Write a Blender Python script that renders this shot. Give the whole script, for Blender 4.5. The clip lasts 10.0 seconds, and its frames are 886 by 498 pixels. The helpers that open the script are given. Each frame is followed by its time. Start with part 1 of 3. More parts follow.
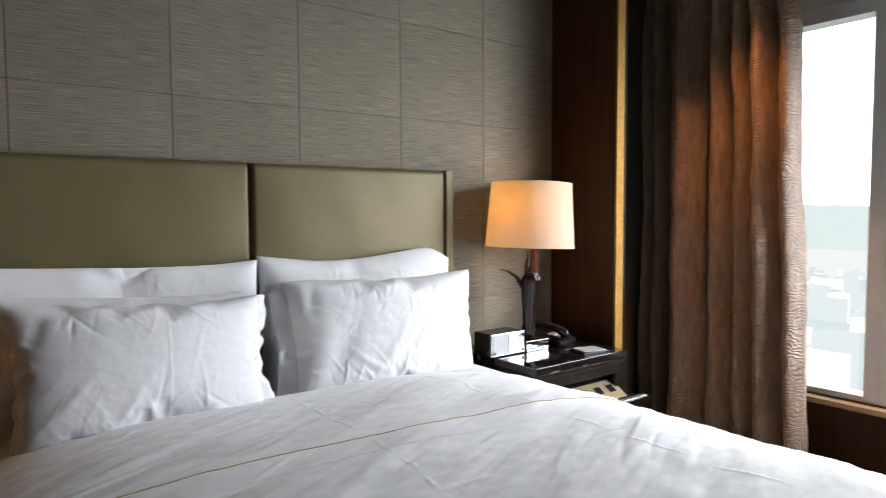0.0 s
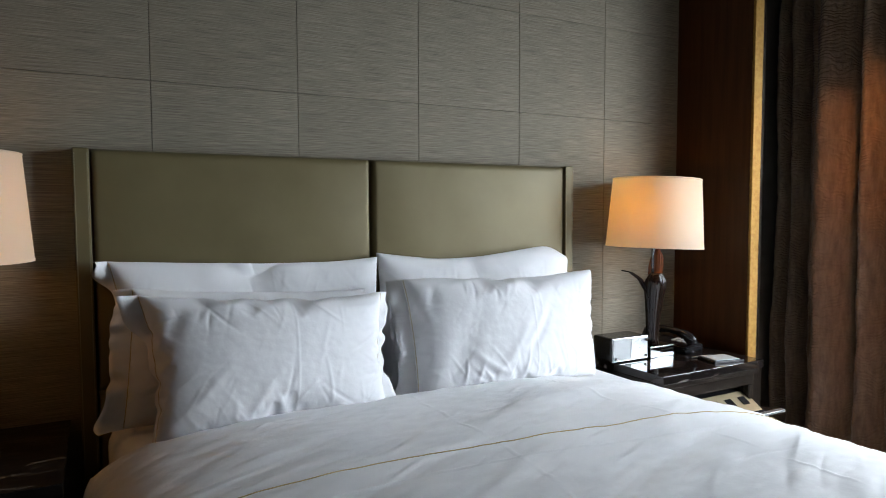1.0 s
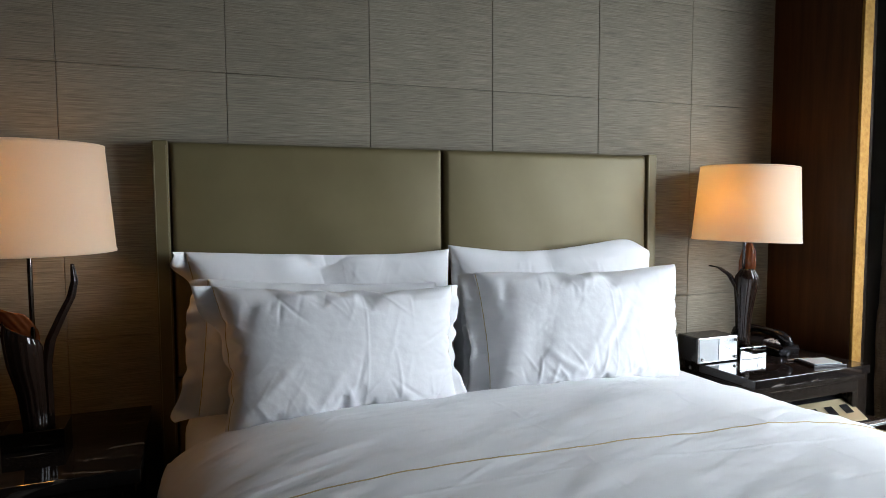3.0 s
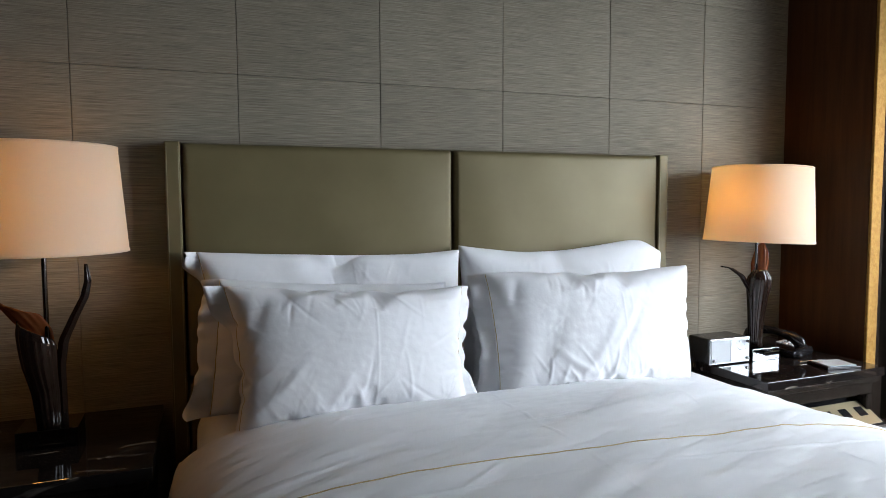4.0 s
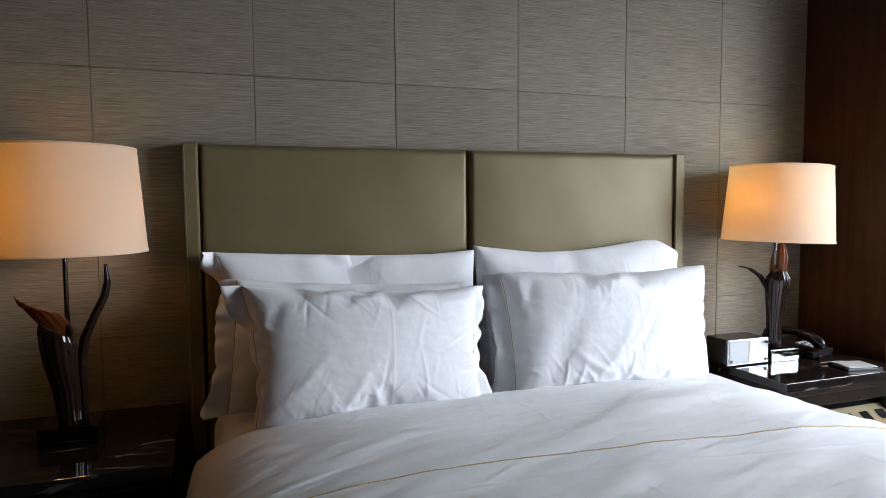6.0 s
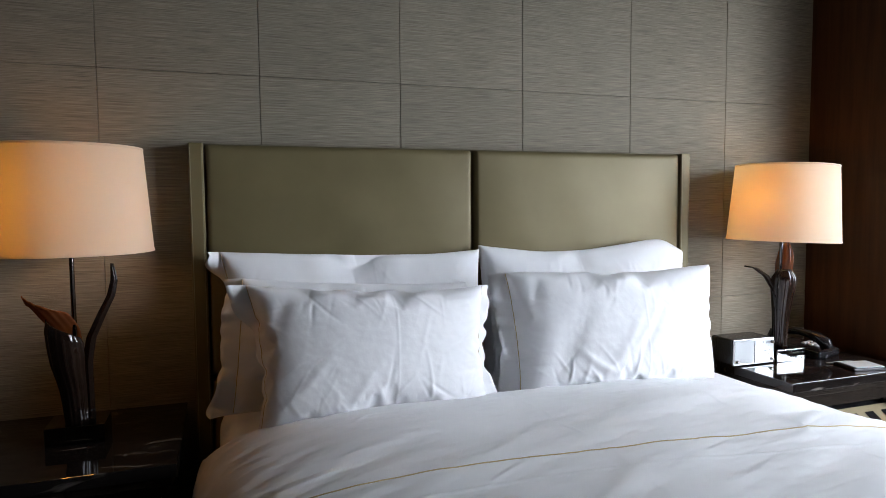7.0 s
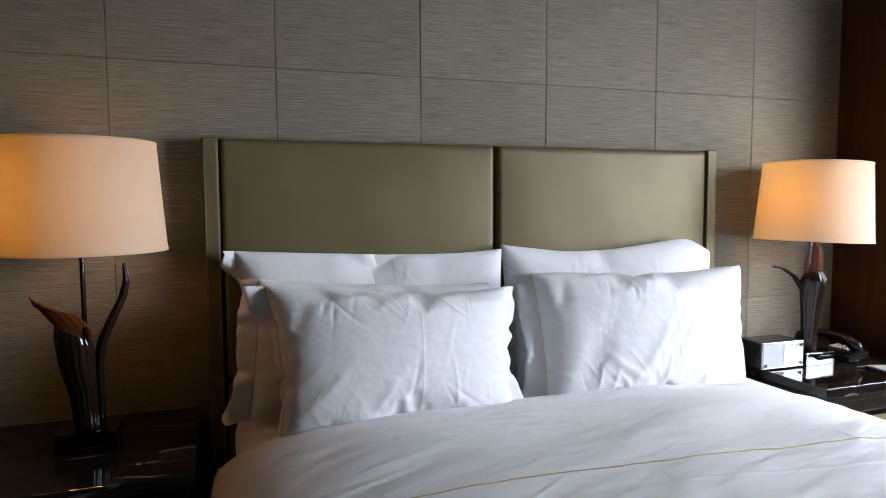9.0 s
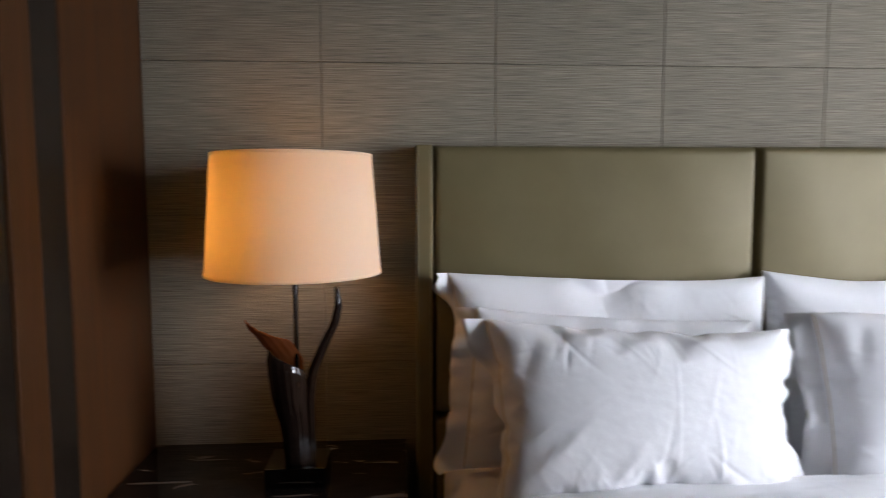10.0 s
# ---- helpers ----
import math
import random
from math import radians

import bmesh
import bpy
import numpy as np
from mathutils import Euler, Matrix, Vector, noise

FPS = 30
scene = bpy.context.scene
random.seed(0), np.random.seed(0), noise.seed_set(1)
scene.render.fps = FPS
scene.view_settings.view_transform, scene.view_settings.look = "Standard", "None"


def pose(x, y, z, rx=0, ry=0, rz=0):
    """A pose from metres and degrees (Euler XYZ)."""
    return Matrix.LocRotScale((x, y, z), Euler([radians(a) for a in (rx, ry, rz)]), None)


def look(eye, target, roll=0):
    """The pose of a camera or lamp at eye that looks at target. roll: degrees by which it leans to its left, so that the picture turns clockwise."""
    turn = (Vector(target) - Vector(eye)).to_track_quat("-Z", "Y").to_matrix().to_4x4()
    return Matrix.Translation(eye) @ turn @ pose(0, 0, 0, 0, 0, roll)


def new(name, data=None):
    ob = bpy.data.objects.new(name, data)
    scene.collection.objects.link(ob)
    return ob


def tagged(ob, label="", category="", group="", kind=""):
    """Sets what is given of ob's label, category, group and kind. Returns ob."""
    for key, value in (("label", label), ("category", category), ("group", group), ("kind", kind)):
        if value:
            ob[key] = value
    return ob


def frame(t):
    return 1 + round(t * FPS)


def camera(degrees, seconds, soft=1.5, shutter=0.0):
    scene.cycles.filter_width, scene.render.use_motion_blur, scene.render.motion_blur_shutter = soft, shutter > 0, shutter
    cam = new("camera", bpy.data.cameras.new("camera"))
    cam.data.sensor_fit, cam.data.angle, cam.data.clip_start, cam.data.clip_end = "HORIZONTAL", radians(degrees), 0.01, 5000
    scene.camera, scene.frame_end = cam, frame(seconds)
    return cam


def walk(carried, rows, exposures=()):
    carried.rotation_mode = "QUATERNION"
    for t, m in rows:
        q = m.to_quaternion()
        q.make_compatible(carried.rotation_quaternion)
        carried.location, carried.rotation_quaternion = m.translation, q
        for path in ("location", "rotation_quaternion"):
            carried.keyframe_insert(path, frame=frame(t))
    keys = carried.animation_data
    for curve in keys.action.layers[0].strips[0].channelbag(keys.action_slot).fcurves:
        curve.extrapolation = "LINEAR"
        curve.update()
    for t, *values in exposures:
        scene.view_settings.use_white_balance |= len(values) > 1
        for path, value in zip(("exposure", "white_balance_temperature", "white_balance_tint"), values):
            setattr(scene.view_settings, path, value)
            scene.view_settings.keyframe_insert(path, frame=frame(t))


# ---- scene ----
cam = camera(69.4, 10.0, soft=0.75, shutter=0.35)
PATH = [
    (0, (-0.639, -2.482, 1.306), (0.566, -0.89, 1.191), -0.3),
    (0.5, (-0.663, -2.402, 1.304), (0.384, -0.702, 1.183), -0.1),
    (1, (-0.675, -2.371, 1.3), (0.277, -0.616, 1.183), -0.2),
    (1.5, (-0.659, -2.344, 1.287), (0.213, -0.547, 1.173), -0.4),
    (2, (-0.645, -2.32, 1.29), (0.165, -0.496, 1.157), -0.3),
    (2.5, (-0.637, -2.309, 1.294), (0.13, -0.467, 1.156), -0.3),
    (4, (-0.636, -2.31, 1.294), (0.074, -0.445, 1.157), -0.3),
    (4.5, (-0.637, -2.308, 1.291), (0.06, -0.439, 1.156), -0.4),
    (5, (-0.638, -2.306, 1.293), (0.05, -0.433, 1.157), -0.4),
    (5.5, (-0.637, -2.31, 1.293), (0.04, -0.433, 1.157), -0.4),
    (7, (-0.64, -2.312, 1.29), (0.014, -0.426, 1.156), -0.5),
    (7.5, (-0.642, -2.309, 1.291), (0.014, -0.424, 1.154), -0.4),
    (8, (-0.645, -2.305, 1.29), (0.022, -0.424, 1.154), -0.4),
    (8.5, (-0.662, -2.288, 1.292), (0.003, -0.407, 1.155), -0.4),
    (9, (-0.683, -2.209, 1.295), (-0.031, -0.324, 1.15), -0.3),
    (9.5, (-0.713, -2.033, 1.332), (-0.242, -0.097, 1.167), -0.2),
    (10, (-0.776, -1.878, 1.363), (-0.646, 0.11, 1.194), -0.1),
]
walk(cam, [(t, look(eye, target, roll)) for t, eye, target, roll in PATH],
     exposures=[(0.0, 0.0, 6900, 9), (0.5, -0.02, 6700, 7), (1.0, -0.17, 6450, 5), (1.5, -0.38, 6450, 5), (2.5, -0.17, 6500, 5), (4.0, -0.04, 6420, 6), (5.5, -0.01, 6430, 7), (8.0, 0.0, 6450, 9), (9.0, 0.04, 6450, 9), (9.5, 0.14, 6500, 9), (10.0, 0.34, 6600, 12)])

# ---- world and lights ----
world = bpy.data.worlds.new("world")
scene.world = world
world.use_nodes = True
wn = world.node_tree.nodes
sky = wn.new("ShaderNodeTexSky")
sky.sky_type, sky.sun_disc = "NISHITA", False
sky.sun_elevation, sky.sun_rotation = radians(38), radians(80)
sky.dust_density = 4.0
world.node_tree.links.new(sky.outputs[0], wn["Background"].inputs[0])
wn["Background"].inputs[1].default_value = 0.12

SUN = bpy.data.lights.new("sun", "SUN")
SUN.energy, SUN.angle, SUN.color = 0.5, radians(20), (1.0, 0.96, 0.9)
new("sun", SUN).matrix_world = look((0, 0, 50), (-20, -35, 0))

# daylight through the window bay beyond the mullion
DAY = bpy.data.lights.new("window_daylight", "AREA")
DAY.shape, DAY.size, DAY.size_y, DAY.energy, DAY.color = "RECTANGLE", 1.15, 1.7, 60.0, (0.81, 0.878, 1.0)
new("window_daylight", DAY).matrix_world = look((2.80, -2.0, 1.45), (0.50, -0.70, 0.50))
DAY.spread = radians(120)

BULB_POWER = 2.4

# warm recessed downlight over the curtain
SPOT = bpy.data.lights.new("downlight_beam", "SPOT")
SPOT.energy, SPOT.color, SPOT.spot_size, SPOT.spot_blend, SPOT.shadow_soft_size = 88.0, (1.0, 0.39, 0.11), radians(66), 0.7, 0.03
new("downlight_beam", SPOT).matrix_world = look((2.27, -0.88, 2.69), (2.32, -0.89, 0.0))



# ---- materials ----
def material(name, dark, light, rough=0.5, metal=0.0, scale=(8, 8, 8), detail=4.0, bump=0.0, bump_scale=(60, 60, 60), spread=(0.3, 0.7),
             coat=0.0, sheen=0.0, rough_var=0.0, random_value=0.0, specular=0.5):
    """A principled surface with two scales of variation, laid out in world metres."""
    m = bpy.data.materials.new(name)
    m.use_nodes = True
    nt = m.node_tree
    n, l = nt.nodes, nt.links
    b = n["Principled BSDF"]
    pos = n.new("ShaderNodeNewGeometry")
    mp = n.new("ShaderNodeMapping")
    mp.inputs["Scale"].default_value = scale
    l.new(pos.outputs["Position"], mp.inputs["Vector"])
    nz = n.new("ShaderNodeTexNoise")
    nz.inputs["Scale"].default_value, nz.inputs["Detail"].default_value, nz.inputs["Roughness"].default_value = 1.0, detail, 0.6
    l.new(mp.outputs[0], nz.inputs["Vector"])
    ramp = n.new("ShaderNodeValToRGB")
    ramp.color_ramp.elements[0].position, ramp.color_ramp.elements[1].position = spread
    ramp.color_ramp.elements[0].color, ramp.color_ramp.elements[1].color = (*dark, 1), (*light, 1)
    l.new(nz.outputs[0], ramp.inputs[0])
    big = n.new("ShaderNodeTexNoise")
    big.inputs["Scale"].default_value, big.inputs["Detail"].default_value = 2.3, 3.0
    l.new(pos.outputs["Position"], big.inputs["Vector"])
    hsv = n.new("ShaderNodeHueSaturation")
    l.new(ramp.outputs[0], hsv.inputs["Color"])
    span = n.new("ShaderNodeMapRange")
    span.inputs["To Min"].default_value, span.inputs["To Max"].default_value = 0.88, 1.12
    l.new(big.outputs[0], span.inputs["Value"])
    value = span.outputs[0]
    if random_value:
        info = n.new("ShaderNodeObjectInfo")
        r = n.new("ShaderNodeMapRange")
        r.inputs["To Min"].default_value, r.inputs["To Max"].default_value = 1 - random_value, 1 + random_value
        l.new(info.outputs["Random"], r.inputs["Value"])
        mul = n.new("ShaderNodeMath")
        mul.operation = "MULTIPLY"
        l.new(value, mul.inputs[0]), l.new(r.outputs[0], mul.inputs[1])
        value = mul.outputs[0]
    l.new(value, hsv.inputs["Value"])
    l.new(hsv.outputs[0], b.inputs["Base Color"])
    b.inputs["Roughness"].default_value, b.inputs["Metallic"].default_value = rough, metal
    b.inputs["Specular IOR Level"].default_value = specular
    b.inputs["Coat Weight"].default_value, b.inputs["Coat Roughness"].default_value = coat, 0.06
    b.inputs["Sheen Weight"].default_value = sheen
    if rough_var:
        rr = n.new("ShaderNodeMapRange")
        rr.inputs["To Min"].default_value, rr.inputs["To Max"].default_value = rough - rough_var, rough + rough_var
        l.new(nz.outputs[0], rr.inputs["Value"]), l.new(rr.outputs[0], b.inputs["Roughness"])
    if bump:
        mp2 = n.new("ShaderNodeMapping")
        mp2.inputs["Scale"].default_value = bump_scale
        l.new(pos.outputs["Position"], mp2.inputs["Vector"])
        nb = n.new("ShaderNodeTexNoise")
        nb.inputs["Scale"].default_value, nb.inputs["Detail"].default_value = 1.0, 3.0
        l.new(mp2.outputs[0], nb.inputs["Vector"])
        bp = n.new("ShaderNodeBump")
        bp.inputs["Strength"].default_value, bp.inputs["Distance"].default_value = bump, 0.004
        l.new(nb.outputs[0], bp.inputs["Height"]), l.new(bp.outputs[0], b.inputs["Normal"])
    return m


def glow(name, colour, strength):
    m = bpy.data.materials.new(name)
    m.use_nodes = True
    n, l = m.node_tree.nodes, m.node_tree.links
    n.clear()
    e, o = n.new("ShaderNodeEmission"), n.new("ShaderNodeOutputMaterial")
    e.inputs[0].default_value, e.inputs[1].default_value = (*colour, 1), strength
    l.new(e.outputs[0], o.inputs[0])
    return m


def let_through(m, colour, share):
    """Mixes a translucent share into a principled material, for thin cloth."""
    n, l = m.node_tree.nodes, m.node_tree.links
    t, mix = n.new("ShaderNodeBsdfTranslucent"), n.new("ShaderNodeMixShader")
    t.inputs[0].default_value, mix.inputs[0].default_value = (*colour, 1), share
    l.new(n["Principled BSDF"].outputs[0], mix.inputs[1]), l.new(t.outputs[0], mix.inputs[2])
    l.new(mix.outputs[0], n["Material Output"].inputs[0])
    return m


GRASSCLOTH = material("grasscloth", (0.122, 0.106, 0.080), (0.295, 0.259, 0.197), 0.62, scale=(8, 8, 420), detail=3, bump=0.4,
                      bump_scale=(12, 12, 520), random_value=0.05, specular=0.12)
JOINT = material("joint", (0.075, 0.066, 0.054), (0.10, 0.09, 0.075), 0.8)
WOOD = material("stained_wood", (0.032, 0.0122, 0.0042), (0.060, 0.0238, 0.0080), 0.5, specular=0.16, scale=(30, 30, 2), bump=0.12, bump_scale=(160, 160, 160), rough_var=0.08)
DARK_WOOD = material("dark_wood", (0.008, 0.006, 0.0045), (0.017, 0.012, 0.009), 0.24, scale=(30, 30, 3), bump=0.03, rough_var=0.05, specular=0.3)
GOLD = material("gold_leaf", (0.24, 0.125, 0.022), (0.36, 0.21, 0.05), 0.6, 0.6, scale=(60, 60, 60), bump=0.5, bump_scale=(110, 110, 110))
LEATHER = material("olive_leather", (0.130, 0.104, 0.050), (0.160, 0.130, 0.064), 0.48, 0.22, scale=(3, 3, 3), bump=0.10, bump_scale=(420, 420, 420),
                   rough_var=0.05, specular=0.35)
STITCH = material("stitch", (0.30, 0.27, 0.18), (0.38, 0.34, 0.24), 0.7)
LINEN = material("white_linen", (0.73, 0.73, 0.75), (0.78, 0.78, 0.80), 0.75, scale=(3, 3, 3), bump=0.10, bump_scale=(70, 70, 70), sheen=0.2, specular=0.25)
nt = LINEN.node_tree
pos, mp, nz = nt.nodes.new("ShaderNodeNewGeometry"), nt.nodes.new("ShaderNodeMapping"), nt.nodes.new("ShaderNodeTexNoise")
nz.noise_type = "RIDGED_MULTIFRACTAL"
mp.inputs["Scale"].default_value, mp.inputs["Rotation"].default_value = (0.62, 1.25, 0.9), (0.0, 0.35, 0.35)
nz.inputs["Scale"].default_value, nz.inputs["Detail"].default_value, nz.inputs["Distortion"].default_value = 9.0, 3.5, 0.9
wrinkle = nt.nodes.new("ShaderNodeBump")
wrinkle.inputs["Strength"].default_value, wrinkle.inputs["Distance"].default_value = 0.20, 0.006
nt.links.new(pos.outputs["Position"], mp.inputs["Vector"]), nt.links.new(mp.outputs[0], nz.inputs["Vector"])
nt.links.new(nz.outputs[0], wrinkle.inputs["Height"])
nt.links.new(nt.nodes["Bump"].outputs[0], wrinkle.inputs["Normal"])
nt.links.new(wrinkle.outputs[0], nt.nodes["Principled BSDF"].inputs["Normal"])
PIPING = material("gold_piping", (0.40, 0.30, 0.14), (0.52, 0.40, 0.20), 0.5, scale=(300, 300, 300))
MATTRESS = material("mattress_ticking", (0.70, 0.69, 0.67), (0.78, 0.77, 0.75), 0.85, bump=0.2)
CURTAIN = let_through(material("brown_curtain", (0.14, 0.089, 0.056), (0.29, 0.194, 0.125), 0.44, scale=(40, 40, 9), detail=5, bump=0.5,
                               bump_scale=(90, 90, 150), sheen=0.12), (0.40, 0.12, 0.03), 0.05)
nt = CURTAIN.node_tree
pos, wv, wb = nt.nodes.new("ShaderNodeNewGeometry"), nt.nodes.new("ShaderNodeTexWave"), nt.nodes.new("ShaderNodeBump")
wv.wave_type, wv.bands_direction = "BANDS", "Z"
wv.inputs["Scale"].default_value, wv.inputs["Distortion"].default_value, wv.inputs["Detail"].default_value, wv.inputs["Detail Scale"].default_value = 15.0, 26.0, 3.0, 0.5
wb.inputs["Strength"].default_value, wb.inputs["Distance"].default_value = 0.5, 0.004
nt.links.new(pos.outputs["Position"], wv.inputs["Vector"]), nt.links.new(wv.outputs["Fac"], wb.inputs["Height"])
nt.links.new(nt.nodes["Bump"].outputs[0], wb.inputs["Normal"]), nt.links.new(wb.outputs[0], nt.nodes["Principled BSDF"].inputs["Normal"])
MARBLE = material("black_marble", (0.006, 0.005, 0.005), (0.013, 0.011, 0.010), 0.05, scale=(9, 9, 9))
SHADE = let_through(material("shade_fabric", (0.78, 0.74, 0.68), (0.84, 0.80, 0.74), 0.85, scale=(350, 350, 350), bump=0.15, bump_scale=(500, 500, 500)),
                    (0.96, 0.84, 0.58), 0.62)
CHROME = material("dark_chrome", (0.12, 0.115, 0.11), (0.17, 0.165, 0.16), 0.14, 1.0)
MIRROR = material("polished_steel", (0.22, 0.23, 0.23), (0.27, 0.28, 0.28), 0.08, 1.0)
HORN = material("smoked_resin", (0.008, 0.005, 0.004), (0.018, 0.010, 0.007), 0.10, scale=(20, 20, 6), specular=0.4)
AMBER = let_through(material("amber_resin", (0.10, 0.030, 0.010), (0.18, 0.055, 0.018), 0.18, scale=(20, 20, 6), coat=0.4), (0.45, 0.13, 0.03), 0.25)
BLACK = material("black_plastic", (0.008, 0.008, 0.009), (0.013, 0.013, 0.014), 0.2, specular=0.4)
SILVER = material("satin_silver", (0.46, 0.47, 0.48), (0.54, 0.55, 0.56), 0.25, 0.7)
DIAL = material("silver_dial", (0.36, 0.38, 0.40), (0.52, 0.54, 0.56), 0.32, 0.9, scale=(50, 50, 50), rough_var=0.1)
GRILLE = material("grey_grille", (0.36, 0.38, 0.39), (0.46, 0.48, 0.49), 0.6, scale=(900, 900, 900))
PAPER = material("notepaper", (0.28, 0.35, 0.39), (0.33, 0.40, 0.44), 0.7)
BEIGE = material("beige_plate", (0.26, 0.21, 0.125), (0.32, 0.26, 0.16), 0.4, 0.4)
PAINT = material("plain_paint", (0.10, 0.088, 0.072), (0.13, 0.115, 0.095), 0.8)
WHITE_FRAME = material("white_frame", (0.55, 0.57, 0.58), (0.62, 0.64, 0.65), 0.45)
SILL = material("sill_wood", (0.26, 0.17, 0.075), (0.36, 0.25, 0.12), 0.4, scale=(40, 4, 40))
CARPET = material("carpet", (0.06, 0.048, 0.036), (0.10, 0.08, 0.06), 0.95, scale=(90, 90, 90), bump=0.5)
GLASS = bpy.data.materials.new("window_glass")
GLASS.use_nodes = True
g = GLASS.node_tree.nodes["Principled BSDF"]
g.inputs["Base Color"].default_value = (1, 1, 1, 1)
g.inputs["Transmission Weight"].default_value, g.inputs["Roughness"].default_value, g.inputs["IOR"].default_value = 1.0, 0.0, 1.05

# white veins in the marble
nt = MARBLE.node_tree
pos = nt.nodes.new("ShaderNodeNewGeometry")
mp = nt.nodes.new("ShaderNodeMapping")
mp.inputs["Scale"].default_value = (5, 16, 16)
mp.inputs["Rotation"].default_value = (0, 0, 0.3)
nz = nt.nodes.new("ShaderNodeTexNoise")
nz.inputs["Scale"].default_value, nz.inputs["Detail"].default_value, nz.inputs["Distortion"].default_value = 1.2, 7.0, 0.8
vein = nt.nodes.new("ShaderNodeValToRGB")
vein.color_ramp.elements[0].position, vein.color_ramp.elements[0].color = 0.60, (0, 0, 0, 1)
vein.color_ramp.elements[1].position, vein.color_ramp.elements[1].color = 0.68, (0.5, 0.5, 0.5, 1)
mix = nt.nodes.new("ShaderNodeMixRGB")
mix.inputs[2].default_value = (0.20, 0.175, 0.15, 1)
old = nt.nodes["Principled BSDF"].inputs["Base Color"].links[0].from_socket
nt.links.new(pos.outputs["Position"], mp.inputs["Vector"]), nt.links.new(mp.outputs[0], nz.inputs["Vector"])
nt.links.new(nz.outputs[0], vein.inputs[0]), nt.links.new(vein.outputs[0], mix.inputs[0]), nt.links.new(old, mix.inputs[1])
nt.links.new(mix.outputs[0], nt.nodes["Principled BSDF"].inputs["Base Color"])


# ---- mesh helpers ----
def thing(name, at=(0, 0, 0), label="", category="", group="", kind="", turn=0.0):
    ob = new(name)
    ob.matrix_world = pose(*at, 0, 0, turn)
    ob.empty_display_size = 0.05
    return tagged(ob, label, category, group, kind)


def part(name, bm, mat, parent=None, label="", smooth=False):
    me = bpy.data.meshes.new(name)
    bm.normal_update()
    bm.to_mesh(me)
    bm.free()
    me.materials.append(mat)
    if smooth:
        me.shade_smooth()
    ob = new(name, me)
    if parent:
        ob.parent = parent
    return tagged(ob, label)


def box(x0, x1, y0, y1, z0, z1, bevel=0.0, segments=2):
    bm = bmesh.new()
    bmesh.ops.create_cube(bm, size=1.0)
    for v in bm.verts:
        v.co = Vector(((x0 + x1) / 2 + v.co.x * (x1 - x0), (y0 + y1) / 2 + v.co.y * (y1 - y0), (z0 + z1) / 2 + v.co.z * (z1 - z0)))
    if bevel:
        bmesh.ops.bevel(bm, geom=bm.edges[:], offset=bevel, segments=segments, affect="EDGES", profile=0.5)
    return bm


def join(*parts):
    bm = parts[0]
    for other in parts[1:]:
        me = bpy.data.meshes.new("tmp")
        other.to_mesh(me)
        other.free()
        bm.from_mesh(me)
        bpy.data.meshes.remove(me)
    return bm


def lathe(profile, steps=48, cx=0.0, cy=0.0):
    """Turns (radius, height) pairs round the upright axis."""
    bm = bmesh.new()
    rings = [[bm.verts.new((cx + r * math.cos(2 * math.pi * k / steps), cy + r * math.sin(2 * math.pi * k / steps), z)) for k in range(steps)] for r, z in profile]
    for a, b in zip(rings, rings[1:]):
        for k in range(steps):
            bm.faces.new((a[k], a[(k + 1) % steps], b[(k + 1) % steps], b[k]))
    return bm


def tube(points, radius, sides=8):
    """A round bar along points; radius may be one number or one for each point."""
    bm = bmesh.new()
    pts = [Vector(p) for p in points]
    rings = []
    for i, p in enumerate(pts):
        d = (pts[min(i + 1, len(pts) - 1)] - pts[max(i - 1, 0)]).normalized()
        a = d.cross(Vector((0.31, 0.9, 0.3))).normalized()
        b = d.cross(a)
        r = radius[i] if isinstance(radius, (list, tuple)) else radius
        rings.append([bm.verts.new(p + r * (a * math.cos(2 * math.pi * k / sides) + b * math.sin(2 * math.pi * k / sides))) for k in range(sides)])
    for q, w in zip(rings, rings[1:]):
        for k in range(sides):
            bm.faces.new((q[k], q[(k + 1) % sides], w[(k + 1) % sides], w[k]))
    bm.faces.new(rings[0][::-1]), bm.faces.new(rings[-1])
    return bm


def sheet(grid):
    """A bmesh from a grid of points, rows by columns."""
    bm = bmesh.new()
    vs = [[bm.verts.new(p) for p in row] for row in grid]
    for a, b in zip(vs, vs[1:]):
        for k in range(len(a) - 1):
            bm.faces.new((a[k], a[k + 1], b[k + 1], b[k]))
    return bm


def sheet_object(name, grid, mat, parent=None, label="", flip=False):
    """A smooth mesh object from a numpy grid of points, rows by columns by 3."""
    r, c = grid.shape[:2]
    idx = np.arange(r * c).reshape(r, c)
    f = np.stack([idx[:-1, :-1], idx[:-1, 1:], idx[1:, 1:], idx[1:, :-1]], -1).reshape(-1, 4)
    if flip:
        f = f[:, ::-1]
    me = bpy.data.meshes.new(name)
    me.from_pydata(grid.reshape(-1, 3).tolist(), [], f.tolist())
    me.materials.append(mat)
    me.shade_smooth()
    ob = new(name, me)
    if parent:
        ob.parent = parent
    return tagged(ob, label)


def waves(x, y, rng, lowest, highest, count=40, stretch=(1.0, 1.0), tilt=0.0):
    """A smooth random field about 1 high: sines of random direction, wavelengths between highest and lowest metres."""
    out = np.zeros_like(x)
    c, s = math.cos(tilt), math.sin(tilt)
    xs, ys = (c * x + s * y) / stretch[0], (-s * x + c * y) / stretch[1]
    for _ in range(count):
        k = 2 * math.pi / math.exp(rng.uniform(math.log(lowest), math.log(highest)))
        a, p = rng.uniform(0, 2 * math.pi), rng.uniform(0, 2 * math.pi)
        out += np.sin(k * (math.cos(a) * xs + math.sin(a) * ys) + p) * (2 * math.pi / k / highest)
    return out / math.sqrt(count)


